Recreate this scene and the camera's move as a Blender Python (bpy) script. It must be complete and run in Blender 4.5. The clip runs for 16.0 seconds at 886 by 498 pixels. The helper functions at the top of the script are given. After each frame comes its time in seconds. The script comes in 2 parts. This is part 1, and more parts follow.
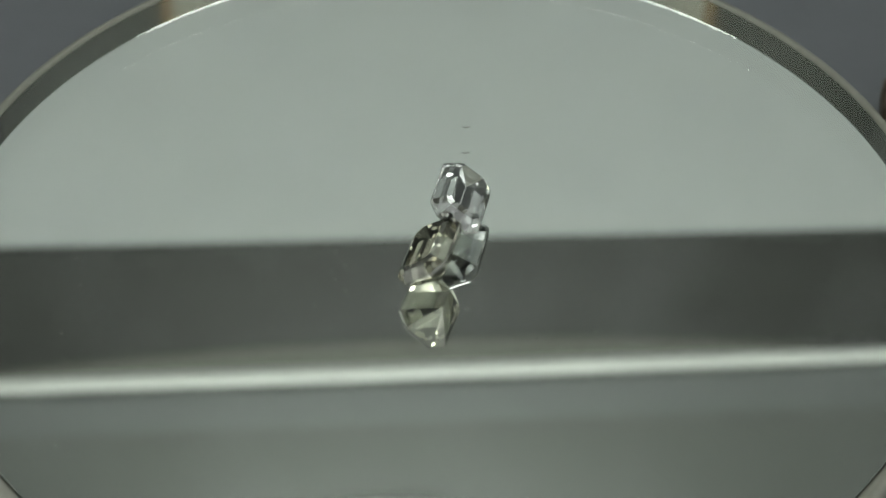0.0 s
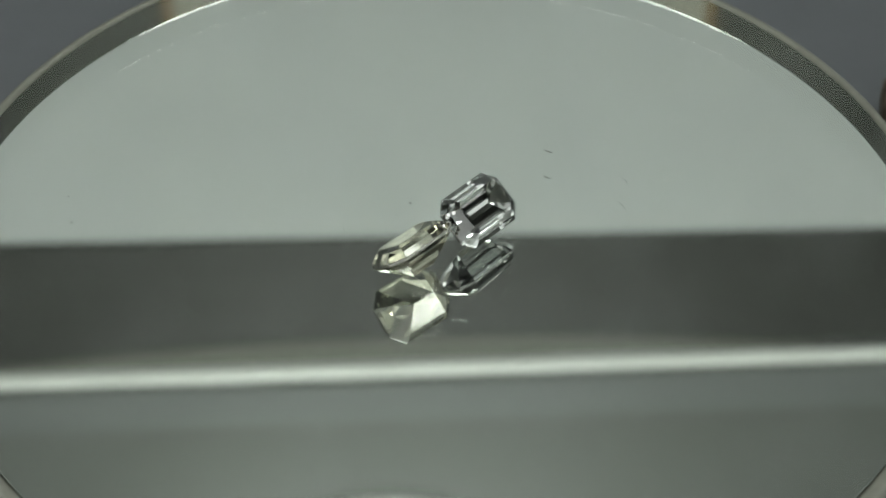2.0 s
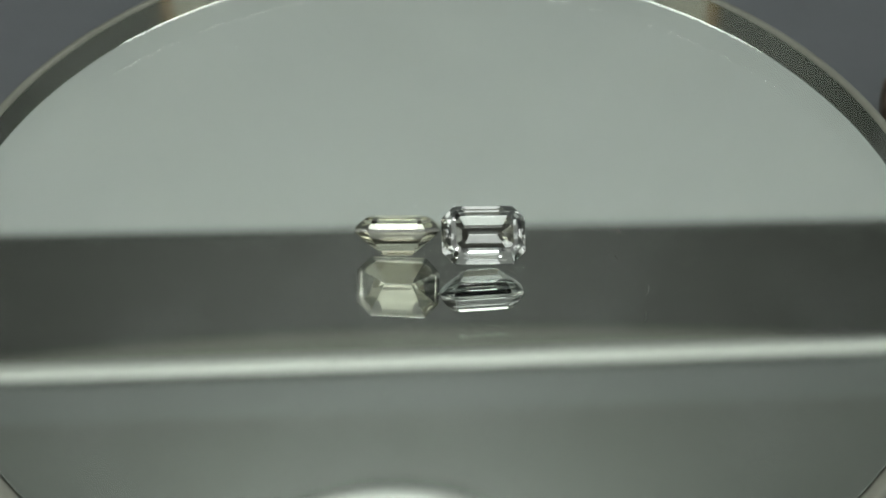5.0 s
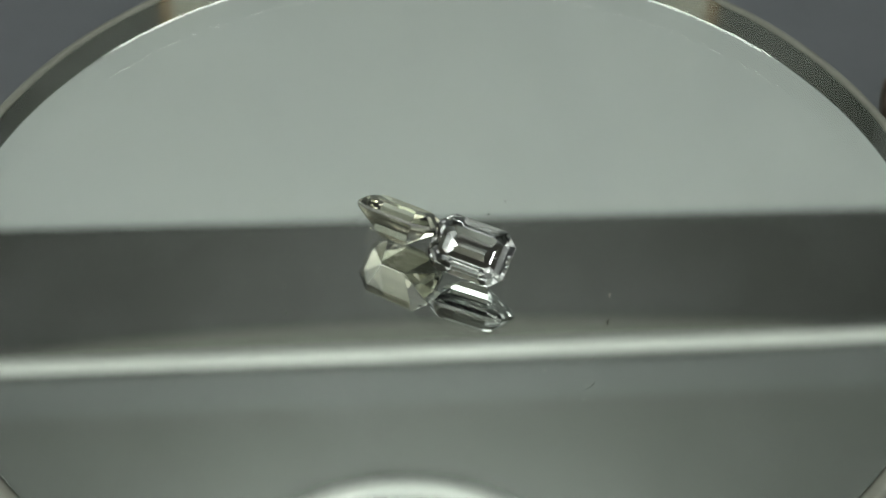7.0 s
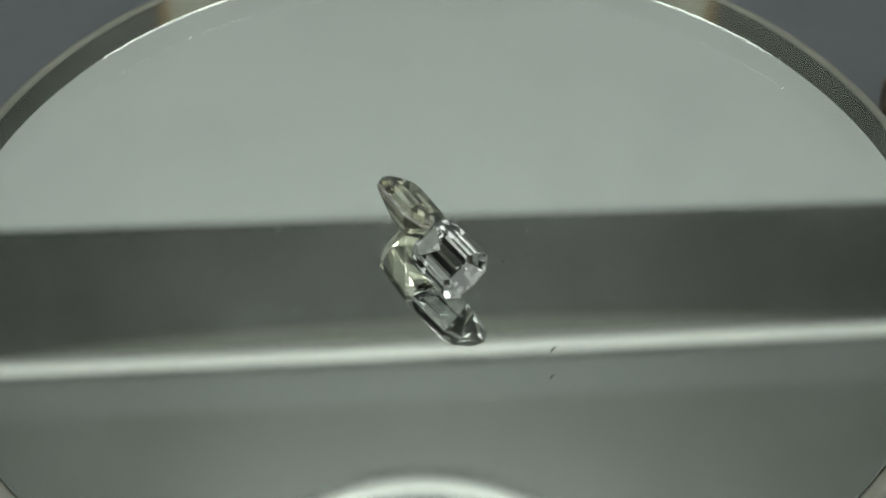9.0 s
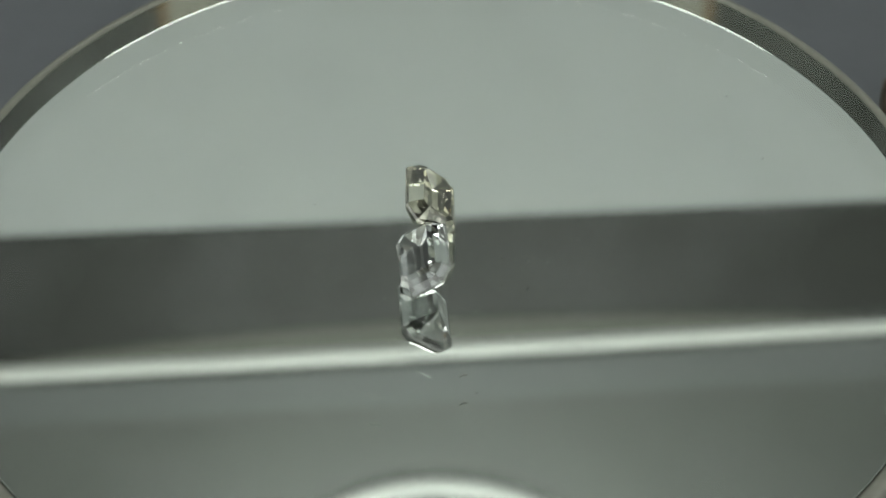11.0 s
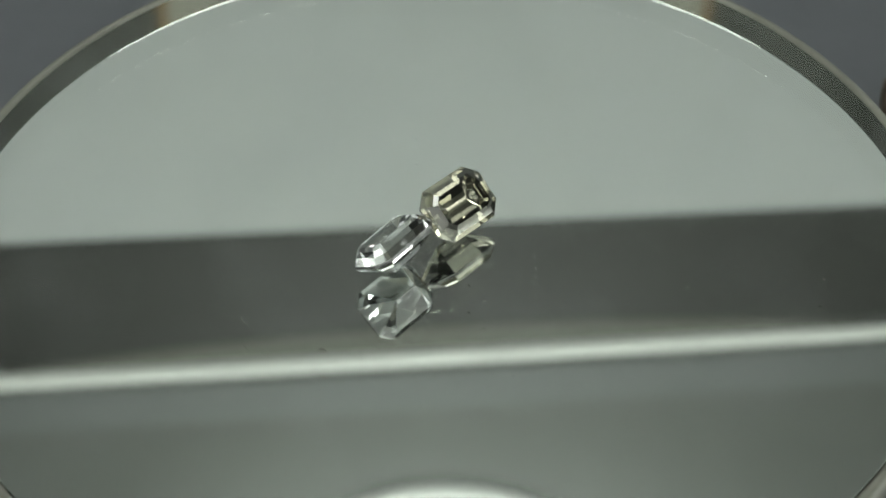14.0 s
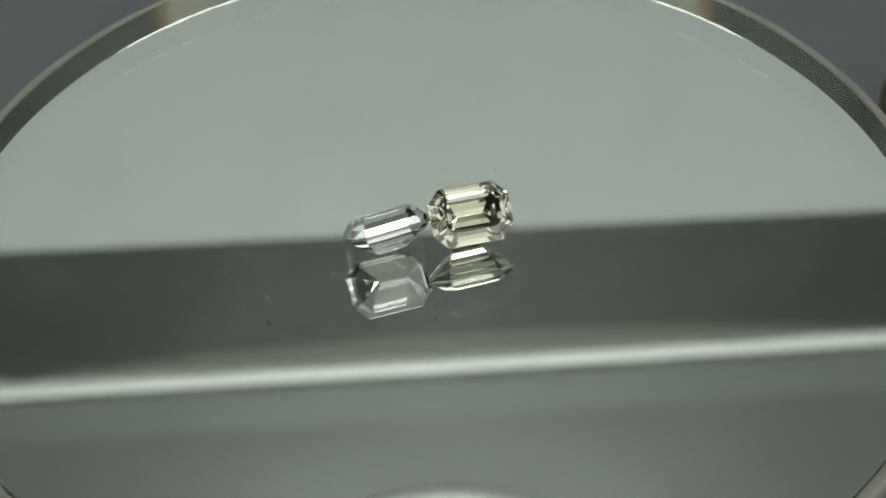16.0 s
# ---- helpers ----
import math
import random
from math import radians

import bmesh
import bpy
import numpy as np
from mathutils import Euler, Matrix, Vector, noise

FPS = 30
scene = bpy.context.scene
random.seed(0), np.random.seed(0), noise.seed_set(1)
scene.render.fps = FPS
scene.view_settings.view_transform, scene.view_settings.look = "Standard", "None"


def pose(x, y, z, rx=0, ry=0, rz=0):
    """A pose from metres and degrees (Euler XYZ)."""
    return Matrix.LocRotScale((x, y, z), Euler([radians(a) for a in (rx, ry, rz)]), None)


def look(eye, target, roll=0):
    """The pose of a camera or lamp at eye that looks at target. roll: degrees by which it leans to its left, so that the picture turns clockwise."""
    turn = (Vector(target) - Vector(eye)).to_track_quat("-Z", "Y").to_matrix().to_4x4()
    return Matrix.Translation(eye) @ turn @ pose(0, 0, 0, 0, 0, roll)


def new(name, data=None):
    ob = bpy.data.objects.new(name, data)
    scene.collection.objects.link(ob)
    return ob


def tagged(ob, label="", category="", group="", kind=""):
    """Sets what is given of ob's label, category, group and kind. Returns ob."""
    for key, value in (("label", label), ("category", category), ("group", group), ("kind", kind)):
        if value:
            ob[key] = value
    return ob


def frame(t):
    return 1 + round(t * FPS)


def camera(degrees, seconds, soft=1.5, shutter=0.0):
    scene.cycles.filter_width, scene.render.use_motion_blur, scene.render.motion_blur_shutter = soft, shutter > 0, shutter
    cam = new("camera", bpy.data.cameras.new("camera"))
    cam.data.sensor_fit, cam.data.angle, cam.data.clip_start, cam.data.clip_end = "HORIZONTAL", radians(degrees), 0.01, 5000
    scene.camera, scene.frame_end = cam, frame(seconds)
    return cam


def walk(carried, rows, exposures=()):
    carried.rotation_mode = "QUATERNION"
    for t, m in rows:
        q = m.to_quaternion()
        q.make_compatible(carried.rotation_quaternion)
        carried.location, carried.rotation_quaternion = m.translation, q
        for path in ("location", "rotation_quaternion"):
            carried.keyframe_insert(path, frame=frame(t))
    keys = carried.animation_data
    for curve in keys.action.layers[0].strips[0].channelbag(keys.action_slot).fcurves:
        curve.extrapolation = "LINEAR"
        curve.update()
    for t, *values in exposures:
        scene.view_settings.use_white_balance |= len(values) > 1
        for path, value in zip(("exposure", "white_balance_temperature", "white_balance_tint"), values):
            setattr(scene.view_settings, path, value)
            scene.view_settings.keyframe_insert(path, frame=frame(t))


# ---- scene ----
# All lengths of the turntable in metres: a 90 mm round mirror of plate glass.
R = 0.045
GLASS = 0.00308
SPIN = 0.2589                 # radians a second, clockwise from above

# ---- camera and its walk ----
cam = camera(21.19, 16.0)
EYE = Vector((0.0, -3.4309 * R, 3.243 * R))
PAN, TILT = 0.0029, 0.7592
AIM = EYE + Vector((math.sin(PAN) * math.cos(TILT), math.cos(PAN) * math.cos(TILT), -math.sin(TILT)))
cam.data.dof.use_dof = True
cam.data.dof.focus_distance = 0.2115
cam.data.dof.aperture_fstop = 52
walk(cam, [(0, look(EYE, AIM, 0.05)), (16.0, look(EYE, AIM, 0.05))])

# ---- world and light ----
world = bpy.data.worlds.new("world")
scene.world = world
world.use_nodes = True
world.node_tree.nodes["Background"].inputs[0].default_value = (0.5, 0.55, 0.6, 1)
world.node_tree.nodes["Background"].inputs[1].default_value = 0.02
scene.view_settings.exposure = -0.60
BACK_FILL = 8.6                   # small unseen panel near the back wall, added to brighten its middle
FRONT_FILL = 1.05                   # large soft unseen panel behind the lens, added to brighten the stones
SIDE_FILL = 0.65                   # soft unseen panels on the side walls, added as fill for the stones
GLINT_TUBE = 8.5                    # slim unseen tubes, added to put glints in the stones
HIGH_FILL = 0.55                   # long unseen panel high in front, added for the stones' facets
ROOF = 7.5                    # panels under the roof
BAR = 0.13                    # dim strip on the back wall
RING = 0.22                   # ring lamp


# ---- materials ----
def material(name, color, rough=0.6, metal=0.0, spec=0.5, grain=0.0, scale=40.0, bump=0.0, second=None, emit=None, stretch=1.0):
    m = bpy.data.materials.new(name)
    m.use_nodes = True
    nt = m.node_tree
    b = nt.nodes["Principled BSDF"]
    b.inputs["Base Color"].default_value = (*color, 1)
    b.inputs["Roughness"].default_value = rough
    b.inputs["Metallic"].default_value = metal
    b.inputs["Specular IOR Level"].default_value = spec
    if emit:
        b.inputs["Emission Color"].default_value = (*emit[0], 1)
        b.inputs["Emission Strength"].default_value = emit[1]
    if grain or second or bump:
        co = nt.nodes.new("ShaderNodeTexCoord")
        big = nt.nodes.new("ShaderNodeTexNoise")
        big.inputs["Scale"].default_value = scale
        big.inputs["Detail"].default_value = 4
        fine = nt.nodes.new("ShaderNodeTexNoise")
        fine.inputs["Scale"].default_value = scale * 14
        fine.inputs["Detail"].default_value = 6
        along = nt.nodes.new("ShaderNodeMapping")
        along.inputs["Scale"].default_value = (stretch, 1, 1)
        nt.links.new(co.outputs["Object"], along.inputs["Vector"])
        nt.links.new(along.outputs[0], big.inputs["Vector"])
        nt.links.new(along.outputs[0], fine.inputs["Vector"])
        mix = nt.nodes.new("ShaderNodeMixRGB")
        lo = tuple(c * (1 - grain) for c in color)
        mix.inputs[1].default_value = (*lo, 1)
        mix.inputs[2].default_value = (*(second or tuple(min(1, c * (1 + grain)) for c in color)), 1)
        add = nt.nodes.new("ShaderNodeMath")
        add.operation = "MULTIPLY_ADD"
        add.inputs[1].default_value = 0.35
        nt.links.new(fine.outputs["Fac"], add.inputs[0])
        mul = nt.nodes.new("ShaderNodeMath")
        mul.operation = "MULTIPLY"
        mul.inputs[1].default_value = 0.65
        nt.links.new(big.outputs["Fac"], mul.inputs[0])
        nt.links.new(mul.outputs[0], add.inputs[2])
        nt.links.new(add.outputs[0], mix.inputs[0])
        nt.links.new(mix.outputs[0], b.inputs["Base Color"])
        if bump:
            bm_ = nt.nodes.new("ShaderNodeBump")
            bm_.inputs["Strength"].default_value = bump
            bm_.inputs["Distance"].default_value = 0.0005
            nt.links.new(fine.outputs["Fac"], bm_.inputs["Height"])
            nt.links.new(bm_.outputs[0], b.inputs["Normal"])
    return m


def glass_material(name, color, ior=1.5, rough=0.0):
    m = bpy.data.materials.new(name)
    m.use_nodes = True
    nt = m.node_tree
    nt.nodes.remove(nt.nodes["Principled BSDF"])
    g = nt.nodes.new("ShaderNodeBsdfGlass")
    g.inputs["Color"].default_value = (*color, 1)
    g.inputs["IOR"].default_value = ior
    g.inputs["Roughness"].default_value = rough
    nt.links.new(g.outputs[0], nt.nodes["Material Output"].inputs["Surface"])
    return m


M_GLASS = glass_material("clear_plate_glass", (0.985, 0.995, 0.985))
M_EDGE = glass_material("ground_edge_glass", (0.985, 0.985, 0.95), 1.5, 0.08)
M_SILVER = material("silvering", (0.93, 0.95, 0.93), 0.0, 1.0)
M_LIP = material("satin_grey_plastic", (0.25, 0.25, 0.215), 0.24, grain=0.28, scale=90)
M_BASE = material("dark_plastic", (0.05, 0.052, 0.056), 0.45, grain=0.15, scale=90)
M_FLOOR = material("slate_blue_table", (0.135, 0.142, 0.158), 0.55, grain=0.18, scale=18, bump=0.15)
M_WHITE = material("white_card", (0.53, 0.555, 0.525), 0.8, grain=0.035, scale=9, bump=0.05, second=(0.535, 0.56, 0.575))
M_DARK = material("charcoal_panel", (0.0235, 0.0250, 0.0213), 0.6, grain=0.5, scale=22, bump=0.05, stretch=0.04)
M_GREY = material("grey_panel", (0.112, 0.118, 0.110), 0.7, grain=0.10, scale=14)
M_PALE = material("light_grey_panel", (0.148, 0.157, 0.154), 0.7, grain=0.12, scale=16, stretch=0.15)
M_STRIP_GLOW = material("strip_glow", (0.125, 0.128, 0.105), 0.7, grain=0.15, scale=30, stretch=0.08)
M_SIDE = material("dark_side_panel", (0.075, 0.08, 0.07), 0.7, grain=0.1, scale=8)
M_CARD = material("pale_card", (0.76, 0.78, 0.75), 0.75, grain=0.05, scale=6)
M_WOOD = material("brown_wood", (0.27, 0.185, 0.09), 0.5, grain=0.35, scale=30)
M_BUFF = material("buff_card", (0.46, 0.45, 0.38), 0.75, grain=0.06, scale=6)
M_WALNUT = material("dark_walnut", (0.085, 0.06, 0.035), 0.5, grain=0.3, scale=60)
M_BAR = material("strip_diffuser", (0.8, 0.82, 0.78), 0.5, emit=((0.95, 1.0, 0.93), BAR))
M_RING = material("ring_diffuser", (0.8, 0.82, 0.78), 0.5, emit=((0.95, 1.0, 0.93), RING))
M_BACK_FILL = material("back_fill_diffuser", (0.8, 0.8, 0.8), 0.5, emit=((0.93, 1.0, 0.93), BACK_FILL))
M_FRONT_FILL = material("front_fill_diffuser", (0.8, 0.8, 0.8), 0.5, emit=((0.95, 1.0, 0.95), FRONT_FILL))
M_ROOF = material("roof_diffuser", (0.8, 0.8, 0.8), 0.5, emit=((0.935, 1.0, 0.94), ROOF))
M_SIDE_FILL = material("side_fill_diffuser", (0.8, 0.8, 0.8), 0.5, emit=((0.93, 1.0, 0.93), SIDE_FILL))
M_GLINT_TUBE = material("glint_diffuser", (0.8, 0.8, 0.8), 0.4, emit=((0.96, 1.0, 0.95), GLINT_TUBE))
M_HIGH_FILL = material("high_fill_diffuser", (0.8, 0.8, 0.8), 0.5, emit=((0.95, 1.0, 0.97), HIGH_FILL))
M_HOUSING = material("white_metal_housing", (0.6, 0.61, 0.6), 0.4, grain=0.05, scale=30)
M_DUST = material("pale_dust", (0.30, 0.30, 0.285), 0.9)
M_GRIT = material("brown_grit", (0.165, 0.155, 0.138), 0.8)
M_GEM_CLEAR = glass_material("colourless_diamond", (0.992, 0.998, 0.995), 2.42)
M_GEM_YELLOW = glass_material("pale_yellow_diamond", (0.984, 0.977, 0.915), 2.42)
M_GIRDLE = glass_material("bruted_girdle", (0.95, 0.95, 0.93), 2.42, 0.25)


M_SMUDGE = bpy.data.materials.new("smudge_film")
M_SMUDGE.use_nodes = True
nt = M_SMUDGE.node_tree
nt.nodes.remove(nt.nodes["Principled BSDF"])
clear, haze, blend = nt.nodes.new("ShaderNodeBsdfTransparent"), nt.nodes.new("ShaderNodeBsdfDiffuse"), nt.nodes.new("ShaderNodeMixShader")
haze.inputs["Color"].default_value = (0.62, 0.64, 0.66, 1)
place, cloud, wisps = nt.nodes.new("ShaderNodeTexCoord"), nt.nodes.new("ShaderNodeTexNoise"), nt.nodes.new("ShaderNodeTexNoise")
cloud.inputs["Scale"].default_value, cloud.inputs["Detail"].default_value = 75, 3
wisps.inputs["Scale"].default_value, wisps.inputs["Detail"].default_value = 900, 5
ramp = nt.nodes.new("ShaderNodeMapRange")
for k, value in ((1, 0.46), (2, 0.75), (3, 0.0), (4, 0.10)):
    ramp.inputs[k].default_value = value
times_ = nt.nodes.new("ShaderNodeMath")
times_.operation = "MULTIPLY"
nt.links.new(place.outputs["Object"], cloud.inputs["Vector"])
nt.links.new(place.outputs["Object"], wisps.inputs["Vector"])
nt.links.new(cloud.outputs["Fac"], ramp.inputs[0])
nt.links.new(ramp.outputs[0], times_.inputs[0])
nt.links.new(wisps.outputs["Fac"], times_.inputs[1])
nt.links.new(times_.outputs[0], blend.inputs[0])
nt.links.new(clear.outputs[0], blend.inputs[1])
nt.links.new(haze.outputs[0], blend.inputs[2])
nt.links.new(blend.outputs[0], nt.nodes["Material Output"].inputs["Surface"])


# ---- building helpers ----
def part(name, bm, mat, parent=None, label="", smooth=False):
    me = bpy.data.meshes.new(name)
    bmesh.ops.recalc_face_normals(bm, faces=bm.faces)
    bm.to_mesh(me)
    bm.free()
    me.materials.append(mat)
    if smooth:
        for p in me.polygons:
            p.use_smooth = True
    ob = new(name, me)
    if parent:
        ob.parent = parent
    return tagged(ob, label)


def box(sx, sy, sz, at=(0, 0, 0), bevel=0.0):
    bm = bmesh.new()
    bmesh.ops.create_cube(bm, size=1, matrix=Matrix.Translation(at) @ Matrix.Diagonal((sx, sy, sz, 1)))
    if bevel:
        bmesh.ops.bevel(bm, geom=bm.edges[:], offset=bevel, segments=2, affect="EDGES", profile=0.5)
    return bm


def lathe(profile, steps=192, closed=False):
    """Turns a profile of (radius, height) round the z axis; radius 0 closes to a point."""
    bm = bmesh.new()
    rings = []
    for r, z in profile:
        if r == 0:
            rings.append([bm.verts.new((0, 0, z))])
        else:
            rings.append([bm.verts.new((r * math.cos(2 * math.pi * i / steps), r * math.sin(2 * math.pi * i / steps), z)) for i in range(steps)])
    pairs = list(zip(rings, rings[1:])) + ([(rings[-1], rings[0])] if closed else [])
    for a, b in pairs:
        for i in range(steps):
            j = (i + 1) % steps
            if len(a) == 1:
                bm.faces.new((a[0], b[i], b[j]))
            elif len(b) == 1:
                bm.faces.new((a[i], b[0], a[j]))
            else:
                bm.faces.new((a[i], b[i], b[j], a[j]))
    return bm


# ---- the box round the turntable ----
BACK = 7.0 * R                # the inner face of the back wall
TABLE_Z = -0.032


def setting(name, bm, mat, label, m=None):
    ob = part(name, bm, mat, None, label)
    if m:
        ob.matrix_basis = m
    return tagged(ob, kind="structure", category=name.split("_")[0])


setting("floor", box(1.5, 1.5, 0.02, (0, 0, TABLE_Z - 0.01)), M_FLOOR, "dark slate-blue matt table top under the turntable")
setting("wall_north", box(1.1, 0.02, 0.80, (0, BACK + 0.014, 0.35)), M_GREY, "grey painted back wall of the photo box")
for side, x in (("west", -0.46), ("east", 0.46)):
    # unseen pale cards below and above the dark strip, added to brighten the stones
    setting("wall_low_" + side, box(0.02, 0.50, 0.34, (x, 0.10, 0.12)), M_CARD, "pale card lower side panel, unseen, added to brighten the stones")
    setting("wall_" + side, box(0.02, 0.50, 0.22, (x, 0.10, 0.40)), M_SIDE, "dark grey strip of the side panel")
    setting("wall_top_" + side, box(0.02, 0.50, 0.24, (x, 0.10, 0.63)), M_CARD, "pale card upper side panel, unseen, added to brighten the stones")
    setting("wall_front_" + side, box(0.02, 0.28, 0.80, (x, -0.32, 0.35)), M_BUFF, "pale card side panel of the photo box")
    setting("trim_" + side, box(0.024, 0.030, 0.80, (x, -0.165, 0.35), 0.002), M_WOOD, "brown wooden upright between the side panels")
setting("wall_south", box(1.1, 0.02, 0.52, (0, -0.46, 0.21)), M_CARD, "pale card front panel behind the lens")
# unseen dark panel, added to limit the pale area reflected from the front
setting("wall_south_top", box(1.1, 0.02, 0.26, (0, -0.46, 0.60)), M_SIDE, "dark grey upper front panel, unseen, added to shape the reflections")
# unseen roof, added in a tone that sets what the stones reflect
setting("ceiling", box(1.1, 0.95, 0.02, (0, -0.05, 0.72)), M_BUFF, "pale buff card roof, unseen, added to shape the stones' reflections")


def wall_strip(name, lo, hi, slope, mat, label, depth=0.012, gap=0.0, width=0.86, x=0.0):
    """A strip on the back wall between two heights, in units of R, leaning by its slope."""
    bm = box(width, depth, (hi - lo) * R, (0, 0, 0), 0.0012)
    m = pose(x, BACK + gap + depth / 2, ((lo + hi) / 2) * R + slope * x, 0, math.degrees(-math.atan(slope)), 0)
    return setting(name, bm, mat, label, m)


wall_strip("backdrop", TABLE_Z / R + 0.6, 6.42, -0.0402, M_WHITE, "white card backdrop standing against the back wall", 0.004, 0.0)
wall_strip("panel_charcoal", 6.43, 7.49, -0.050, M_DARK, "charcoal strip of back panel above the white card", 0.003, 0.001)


def tapered_strip(half, drop, depth):
    """A slim strip, straight above and bowed below, running out to nothing at both ends."""
    bm = bmesh.new()
    n = 24
    front, back = [], []
    for y, row in ((0, front), (depth, back)):
        upper = [bm.verts.new((half * (2 * i / n - 1), y, 0)) for i in range(n + 1)]
        lower = [bm.verts.new((half * (2 * i / n - 1), y, -0.0002 - drop * (1 - (2 * i / n - 1) ** 2))) for i in range(n + 1)]
        row += [upper, lower]
        for i in range(n):
            bm.faces.new((upper[i], upper[i + 1], lower[i + 1], lower[i]))
    for k in (0, 1):
        for i in range(n):
            bm.faces.new((front[k][i], front[k][i + 1], back[k][i + 1], back[k][i]))
    for i in (0, n):
        bm.faces.new((front[0][i], front[1][i], back[1][i], back[0][i]))
    return bm


# faint glow along the strip lamp, painted as a paler strip tapering out
setting("panel_ledge", tapered_strip(0.125, 0.0085, 0.002), M_STRIP_GLOW, "faint tapered glow below the strip lamp, painted as a slate grey strip",
        pose(-0.008, BACK + 0.0008, 7.50 * R, 0, math.degrees(math.atan(0.0636)), 0))
wall_strip("panel_light", 7.70, 8.08, -0.064, M_PALE, "light grey strip of back panel", 0.003, 0.001)

# strip lamp on the back wall
strip = new("strip_lamp")
strip.matrix_basis = pose(0, BACK + 0.0022, 7.585 * R, 0, math.degrees(math.atan(0.064)), 0)
tagged(strip, "slim white strip lamp across the back wall", "lamp")
part("housing", box(0.86, 0.004, 0.0062, (0, 0.002, 0), 0.0005), M_HOUSING, strip)
part("diffuser", box(0.85, 0.003, 0.0050, (0, -0.0005, 0), 0.001), M_BAR, strip, "frosted white diffuser, dimly lit")

# ring lamp high on the back wall
ring = new("ring_lamp")
ring.matrix_basis = pose(-0.0066, BACK + 0.004, (8.95 + 1.15) * R, 90, 0, 0)
tagged(ring, "round ring lamp with a frosted white diffuser", "lamp")
rr = 1.15 * R


def circle_profile(r, at, n=12):
    return [(at + r * math.cos(2 * math.pi * i / n), r * math.sin(2 * math.pi * i / n)) for i in range(n)]


part("diffuser", lathe(circle_profile(0.0030, rr), 128, True), M_RING, ring, "frosted white ring, dimly lit", True)
part("backing", lathe([(0, 0.0012), (rr - 0.001, 0.0012), (rr, 0.0), (0, 0.0)], 96), M_PALE, ring, "light grey backing disc")

# lamps under the roof; unseen fill lamps added at the back, front and sides
def panel_lamp(x, y, z, sx, sy, pitch, mat, label):
    ob = new("panel_lamp")
    ob.matrix_basis = pose(x, y, z, pitch, 0, 0)
    part("housing", box(sx + 0.02, sy + 0.02, 0.012, (0, 0, 0.003), 0.002), M_HOUSING, ob)
    part("diffuser", box(sx, sy, 0.006, (0, 0, -0.0055), 0.002), mat, ob, "bright white diffuser")
    return tagged(ob, label, "lamp")


def stem(ob, length):
    part("stem", lathe([(0.004, 0.008), (0.004, length)], 16), M_HOUSING, ob, "thin white metal stem")


# unseen fill panel, added so the back wall is brightest in the middle
stem(panel_lamp(-0.008, 0.252, 0.475, 0.16, 0.08, 0, M_BACK_FILL, "small lit lamp panel close to the back wall"), 0.235)
# unseen soft panel, added behind the lens as fill for the stones
panel_lamp(0, -0.441, 0.235, 0.70, 0.50, 90, M_FRONT_FILL, "large soft lit lamp panel on the front wall")
# unseen panel added where the stones' facets look, to lighten them
stem(panel_lamp(0, -0.395, 0.60, 0.84, 0.17, 50, M_HIGH_FILL, "long bright lamp panel high on the front wall"), 0.06)
for x, turn in ((-0.447, -90), (0.447, 90)):
    # unseen soft panel, added to raise what the stones reflect sideways
    soft = panel_lamp(x, -0.13, 0.13, 0.27, 0.46, 0, M_SIDE_FILL, "soft lit lamp panel on the side wall")
    soft.matrix_basis = pose(x, -0.13, 0.13, 0, turn, 0)
    for z in (0.07, 0.20):
        # unseen tubes, added only for streaked glints in the facets
        tube = new("tube_lamp")
        tube.matrix_basis = pose(x * 0.965, -0.13, z, 90, 0, 0)
        tagged(tube, "slim bright white unseen tube added to put glints in the stones", "lamp", "tube lamps along the side walls")
        part("tube", lathe([(0, -0.23), (0.004, -0.23), (0.004, 0.23), (0, 0.23)], 16), M_GLINT_TUBE, tube, "bright white tube")
        for end in (-0.235, 0.235):
            part("cap", lathe([(0, end - 0.008), (0.005, end - 0.008), (0.005, end + 0.008), (0, end + 0.008)], 16), M_HOUSING, tube)
for y in (-0.03, 0.065):
    tagged(panel_lamp(0, y, 0.698, 0.32, 0.085, 0, M_ROOF, "bright lamp panel under the roof above the turntable"), group="lamp panels under the roof")

# ---- turntable ----
turntable = new("turntable")
tagged(turntable, "round mirror turntable with a grey plastic lip, slowly turning", "turntable")
part("mirror_glass", lathe([(R, -0.00003), (R - 0.00003, 0), (0, 0)], 256), M_GLASS, turntable, "clear thick plate glass")
part("ground_edge", lathe([(R, -GLASS), (R, -0.00003)], 1024), M_EDGE, turntable, "finely ground clear glass edge", True)
part("silvering", lathe([(R, -GLASS), (0, -GLASS)], 1024), M_SILVER, turntable, "bright silvered back of the mirror")
part("dust_film", lathe([(R - 0.0004, 0.00001), (0, 0.00001)], 128), M_SMUDGE, turntable, "faint dusty smudges on the glass")
part("lip", lathe([(R + 0.00003, -0.0034), (R + 0.00003, -0.0003), (R + 0.0002, -0.0001), (R + 0.0006, 0.00002), (R + 0.0010, -0.0001), (R + 0.0013, -0.0005), (R + 0.0014, -0.0011), (R + 0.0012, -0.0050)], 256, True), M_LIP, turntable, "rounded satin grey plastic lip", True)
part("platter", lathe([(0, -0.0033), (R - 0.0002, -0.0033), (R - 0.0002, -0.0062), (R - 0.003, -0.009), (0, -0.009)], 128), M_BASE, turntable, "dark plastic platter under the mirror")

pedestal = part("pedestal", lathe([(0, -0.0095), (0.026, -0.0095), (0.030, -0.012), (0.034, -0.028), (0.034, TABLE_Z), (0, TABLE_Z)], 96), M_BASE, None, "low round dark plastic pedestal standing on the table")
tagged(pedestal, category="pedestal")


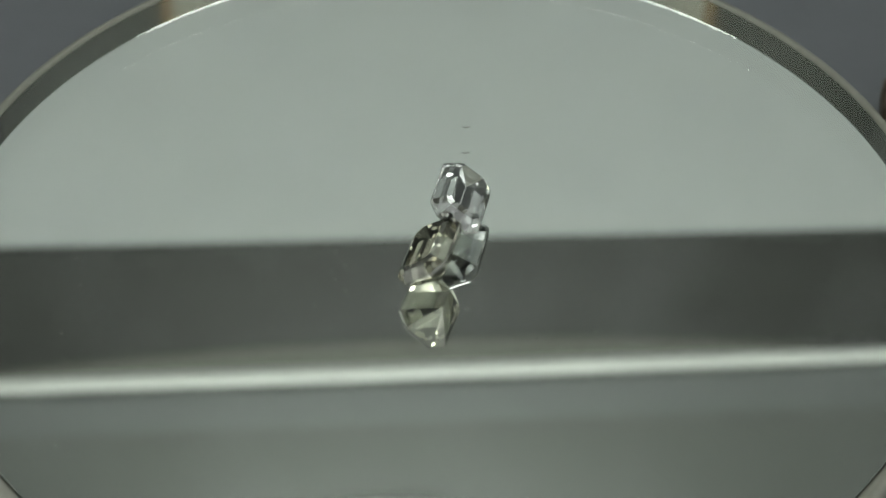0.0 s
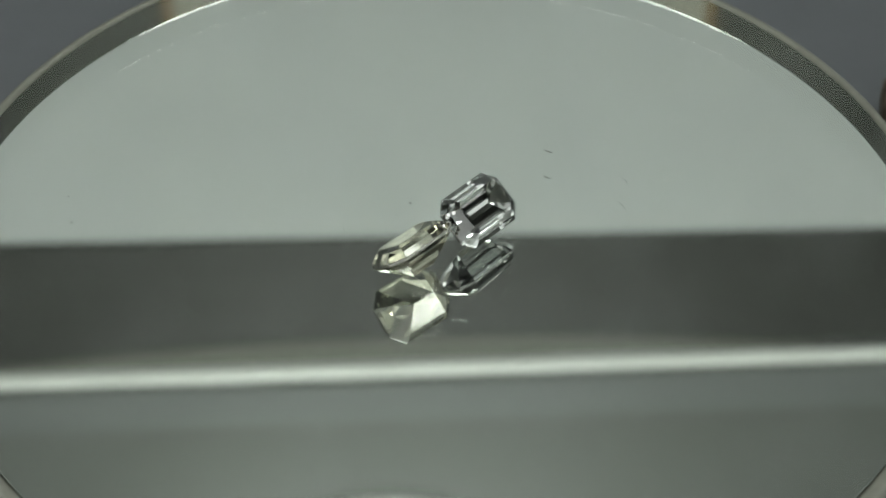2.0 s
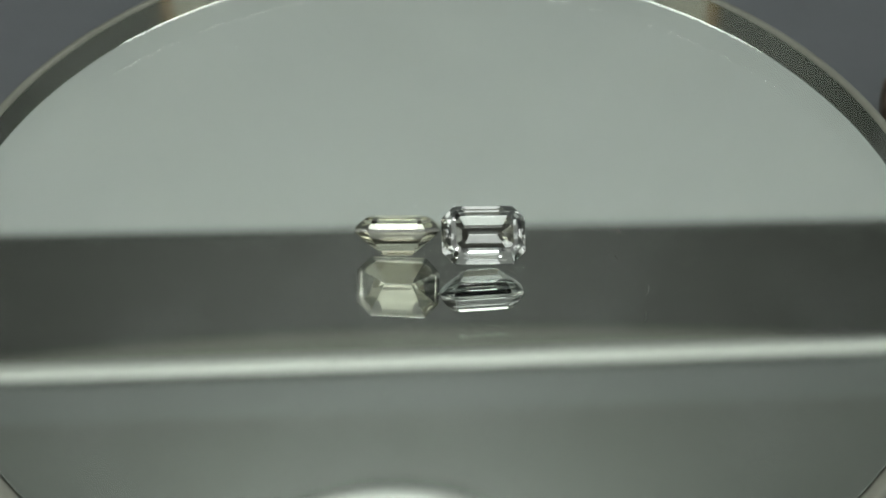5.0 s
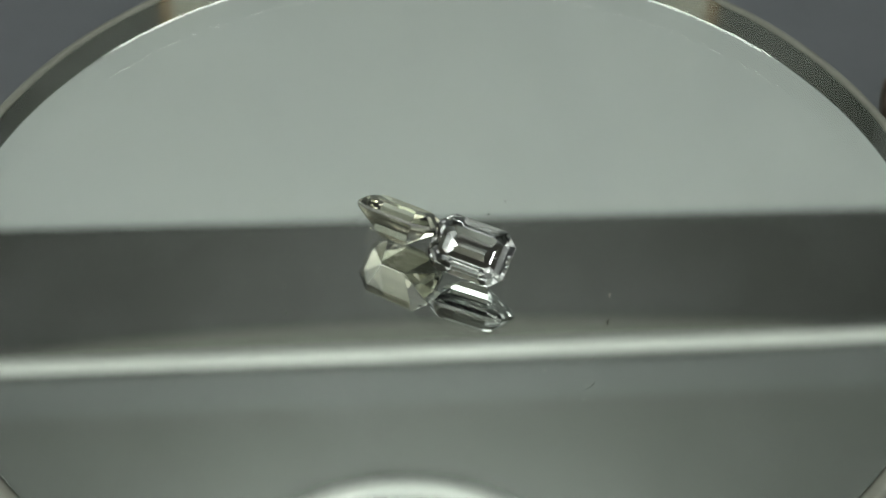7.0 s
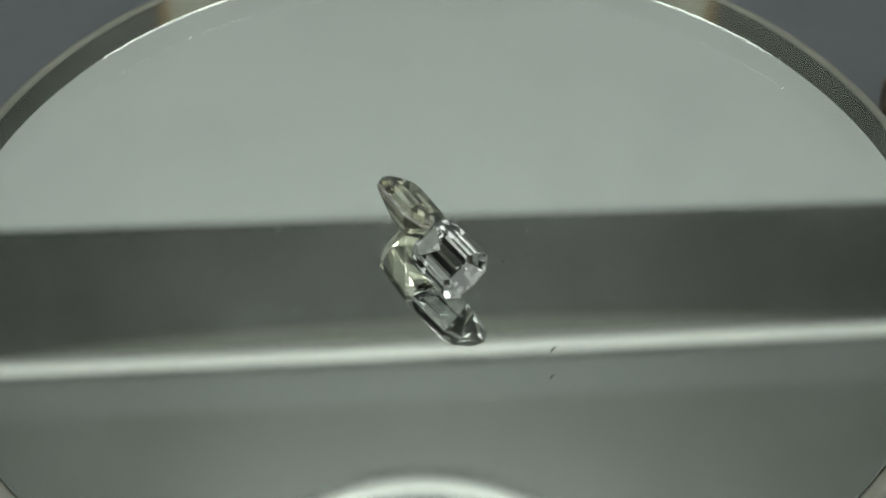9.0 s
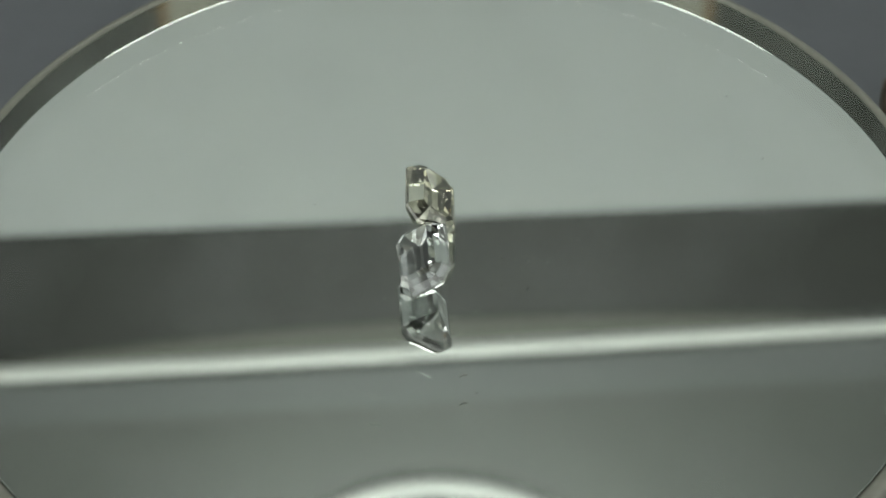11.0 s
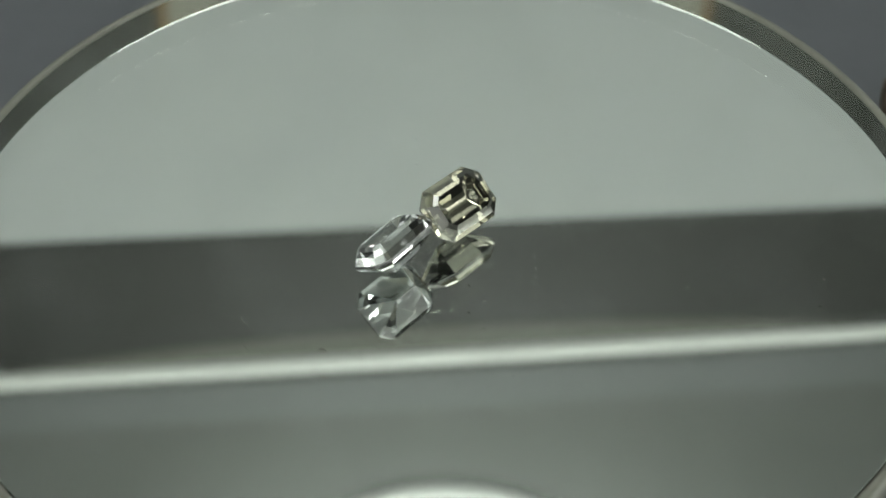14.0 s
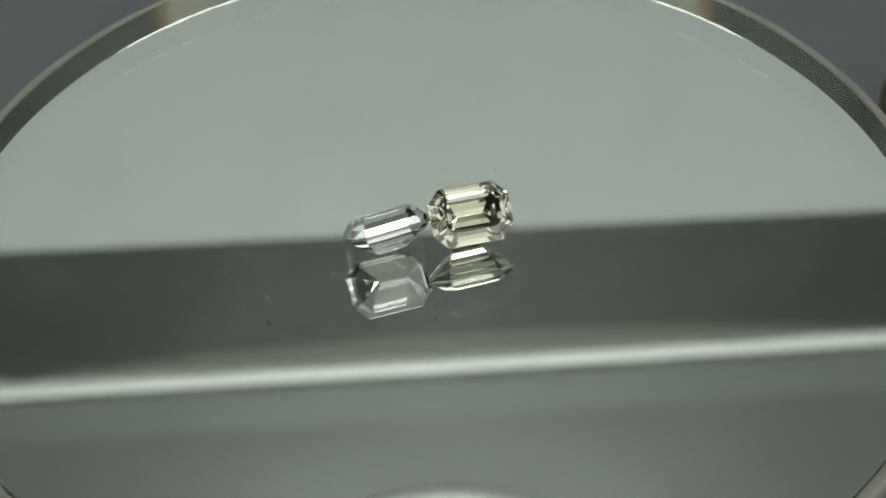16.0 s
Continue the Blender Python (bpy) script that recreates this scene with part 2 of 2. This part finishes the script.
block = part("wooden_block", box(0.030, 0.006, 0.004, (0, 0, 0), 0.0006), M_WALNUT, None, "small dark brown wooden block lying on the table")
block.matrix_basis = pose(0.0660, 0.0530, TABLE_Z + 0.002, 0, 0, -8)
tagged(block, category="block")


# ---- step-cut stones ----
def octagon(l, w, c, d):
    """A rectangle with cut corners, all sides moved in by d; eight points anticlockwise."""
    a, b, k = l / 2 - d, w / 2 - d, (l + w) / 2 - c - math.sqrt(2) * d
    return [(a, k - a), (k - b, b), (b - k, b), (-a, k - a), (-a, a - k), (b - k, -b), (k - b, -b), (a, a - k)]


def step_shell(rings):
    bm = bmesh.new()
    loops = [[bm.verts.new((x, y, z)) for x, y in pts] for pts, z in rings]
    for a, b in zip(loops, loops[1:]):
        for i in range(8):
            j = (i + 1) % 8
            bm.faces.new((a[i], a[j], b[j], b[i]))
    return bm, loops


def gemstone(name, l, w, c, crown, inset, pav, keel, steps, mat, label, girdle_label):
    """An emerald-cut stone, table up; the origin is at the girdle."""
    ob = new(name)
    g = 0.0003 * 0.5
    bm, loops = step_shell([(octagon(l, w, c, 0), g), (octagon(l, w, c, 0.34 * inset * w), g + crown * 0.46),
                            (octagon(l, w, c, 0.66 * inset * w), g + crown * 0.78), (octagon(l, w, c, inset * w), g + crown)])
    bm.faces.new(loops[-1])
    part("crown", bm, mat, ob)
    bm, loops = step_shell([(octagon(l, w, c, 0), g), (octagon(l, w, c, 0), -g)])
    part("girdle", bm, M_GIRDLE, ob, girdle_label)
    bm, loops = step_shell([(octagon(l, w, c, 0), -g)] + [(octagon(l, w, c, d * w), -g - pav * h) for d, h in steps])
    p, q = bm.verts.new((keel, 0, -g - pav)), bm.verts.new((-keel, 0, -g - pav))
    e = loops[-1]
    for i, j in ((7, 0), (0, 1), (6, 7)):
        bm.faces.new((e[i], e[j], p))
    for i, j in ((3, 4), (2, 3), (4, 5)):
        bm.faces.new((e[i], e[j], q))
    bm.faces.new((e[1], e[2], q, p))
    bm.faces.new((e[5], e[6], p, q))
    part("pavilion", bm, mat, ob)
    for o in ob.children:
        flip = sum(p_.normal.dot(p_.center) for p_ in o.data.polygons)
        if flip < 0:
            o.data.flip_normals()
    return tagged(ob, label, "gemstone", "pair of step-cut stones on the mirror")


def resting(ob, x, y, yaw, tilt, lean):
    """The stone's place on the mirror as it lies at five seconds: turned, and down on its lowest facet."""
    turn = Matrix.Rotation(yaw, 4, "Z") @ Matrix.Rotation(tilt, 4, "X") @ Matrix.Rotation(lean, 4, "Y")
    low = min((turn @ v.co).z for o in ob.children for v in o.data.vertices)
    return Matrix.Translation((x, y, -low + 0.00003)) @ turn


white = gemstone("gemstone", 0.1660 * R, 0.1170 * R, 0.0250 * R, 0.0285 * R, 0.225, 0.0451 * R, 0.0275 * R, ((0.060, 0.190), (0.122, 0.325)), M_GEM_CLEAR,
                 "colourless emerald-cut diamond lying tilted on the mirror", "frosted clear girdle")
yellow = gemstone("gemstone", 0.1662 * R, 0.1200 * R, 0.0280 * R, 0.0206 * R, 0.215, 0.0508 * R, 0.0265 * R, ((0.054, 0.150), (0.108, 0.265)), M_GEM_YELLOW,
                  "pale yellow emerald-cut diamond lying tilted on the mirror", "frosted pale yellow girdle")
WHITE_REST = resting(white, 0.0938 * R, -0.0250 * R, 0.0400, 0.6045, 0.0440)
YELLOW_REST = resting(yellow, -0.0758 * R, -0.0095 * R, 3.1000, 0.6760, 0.0380)

# ---- lint and dust on the mirror ----
def lint(name, mat, x, y, angle, length, width, label, bend=0.15):
    """A short bent fibre lying on the glass; place in millimetres from the axis, at the start of the clip."""
    bm = bmesh.new()
    n, side = 6, 5
    rings = []
    for i in range(n + 1):
        u = i / n - 0.5
        cy, thick = bend * length * (4 * u * u - 0.5), width * (0.35 + 0.65 * math.cos(math.pi * u * 0.9))
        rings.append([bm.verts.new((u * length, cy + thick / 2 * math.cos(2 * math.pi * k / side),
                                    thick * 0.25 * (1 + math.sin(2 * math.pi * k / side)))) for k in range(side)])
    for a, b in zip(rings, rings[1:]):
        for k in range(side):
            bm.faces.new((a[k], a[(k + 1) % side], b[(k + 1) % side], b[k]))
    bm.faces.new(rings[0])
    bm.faces.new(rings[-1])
    ob = part(name, bm, mat, None, label)
    ob.matrix_basis = pose(x / 1000, y / 1000, 0.00001, 0, 0, angle)
    return tagged(ob, category="lint", group="lint on the mirror")


def dust(count):
    bm = bmesh.new()
    rnd = random.Random(4)
    for i in range(count):
        r, a = 0.042 * math.sqrt(rnd.random()), rnd.random() * 6.283
        if i % 2:
            r = abs(rnd.gauss(0, 0.007)) + 0.003
        s = 0.000024 * math.exp(rnd.gauss(0, 0.45))
        m = Matrix.Translation((r * math.cos(a), r * math.sin(a), s * 0.5)) @ Matrix.Rotation(rnd.random() * 6, 4, "Z") @ Matrix.Diagonal((s * rnd.uniform(1, 2.5), s, s * 0.6, 1))
        bmesh.ops.create_icosphere(bm, subdivisions=1, radius=1, matrix=m)
    ob = part("dust", bm, M_DUST, None, "scattered fine pale dust on the mirror")
    return tagged(ob, category="dust", kind="stuff")


dusty = [dust(28)]
for x, y, angle, length, width, pale in (
        (2.7, 16.2, 6, 0.85, 0.16, 0), (10.6, 16.15, 150, 1.45, 0.06, 1), (2.2, 18.4, 20, 0.22, 0.12, 0),
        (-7.0, 4.6, 40, 0.35, 0.12, 1), (-11.8, 8.6, 80, 0.30, 0.12, 1), (8.5, -11.8, 10, 0.40, 0.10, 1),
        (-4.9, 3.5, 0, 0.25, 0.15, 0), (-8.2, -2.7, 120, 0.35, 0.06, 1), (-9.3, 2.7, 60, 0.3, 0.06, 1),
        (-9.2, -1.2, 130, 0.45, 0.05, 1), (-8.5, -2.4, 115, 0.35, 0.05, 1), (-32.4, -11.4, 0, 0.30, 0.16, 0),
        (-32.2, -2.0, 30, 0.45, 0.12, 1), (-7.5, 5.1, 70, 0.6, 0.035, 1), (3.7, -3.4, 60, 0.4, 0.06, 1),
        (-9.7, -0.2, 35, 0.45, 0.035, 1)):
    dusty.append(lint("lint", M_DUST if pale else M_GRIT, x, y, angle, length / 1000, width / 1000,
                      "thin pale lint fibre lying on the mirror" if pale else "small dark speck of grit lying on the mirror"))


# ---- what turns ----
# the platter's slight swing as it turns: seconds, and its lean to the side and to the back in thousandths of a radian
SWING = ((0, 5.9, 3.44), (1, 6.3, 2.97), (2, 8.2, 2.58), (3, 10.2, 2.32), (4, 9.6, 1.34), (6.5, 5.6, -2.10), (7.5, 2.6, -3.19), (8.5, -1.0, -3.52),
         (9.2, -2.7, -3.64), (11.5, -8.8, -2.91), (12.2, -9.5, -2.63), (13, -9.9, -2.30), (14, -9.8, -1.27), (15, -10.6, 0.41), (15.5, -11.6, 0.90), (16, -12.8, 1.0))


def wobble(t):
    near = [min(16.0, max(0.0, t + 0.1 * k)) for k in range(-5, 6)]
    side, back = (sum(np.interp(near, [r[0] for r in SWING], [r[k] / 1000 for r in SWING])) / len(near) for k in (1, 2))
    return Matrix.Rotation(-float(back), 4, "X") @ Matrix.Rotation(float(side), 4, "Y")


def turned(t):
    return wobble(t) @ Matrix.Rotation(-SPIN * t, 4, "Z")


def motions():
    times = [0.25 * i for i in range(65)]
    start = Matrix.Rotation(SPIN * 5.0, 4, "Z")
    walk(turntable, [(t, pose(-0.00003, 0.00015, 0) @ turned(t) @ pose(-0.000007, 0.0001, 0)) for t in times])
    axis = pose(-0.0045 * R, 0.0072 * R, 0)
    walk(white, [(t, axis @ turned(t) @ start @ WHITE_REST) for t in times])
    walk(yellow, [(t, axis @ turned(t) @ start @ YELLOW_REST) for t in times])
    for ob in dusty:
        rest = ob.matrix_basis.copy()
        walk(ob, [(t, turned(t) @ rest) for t in times])


motions()
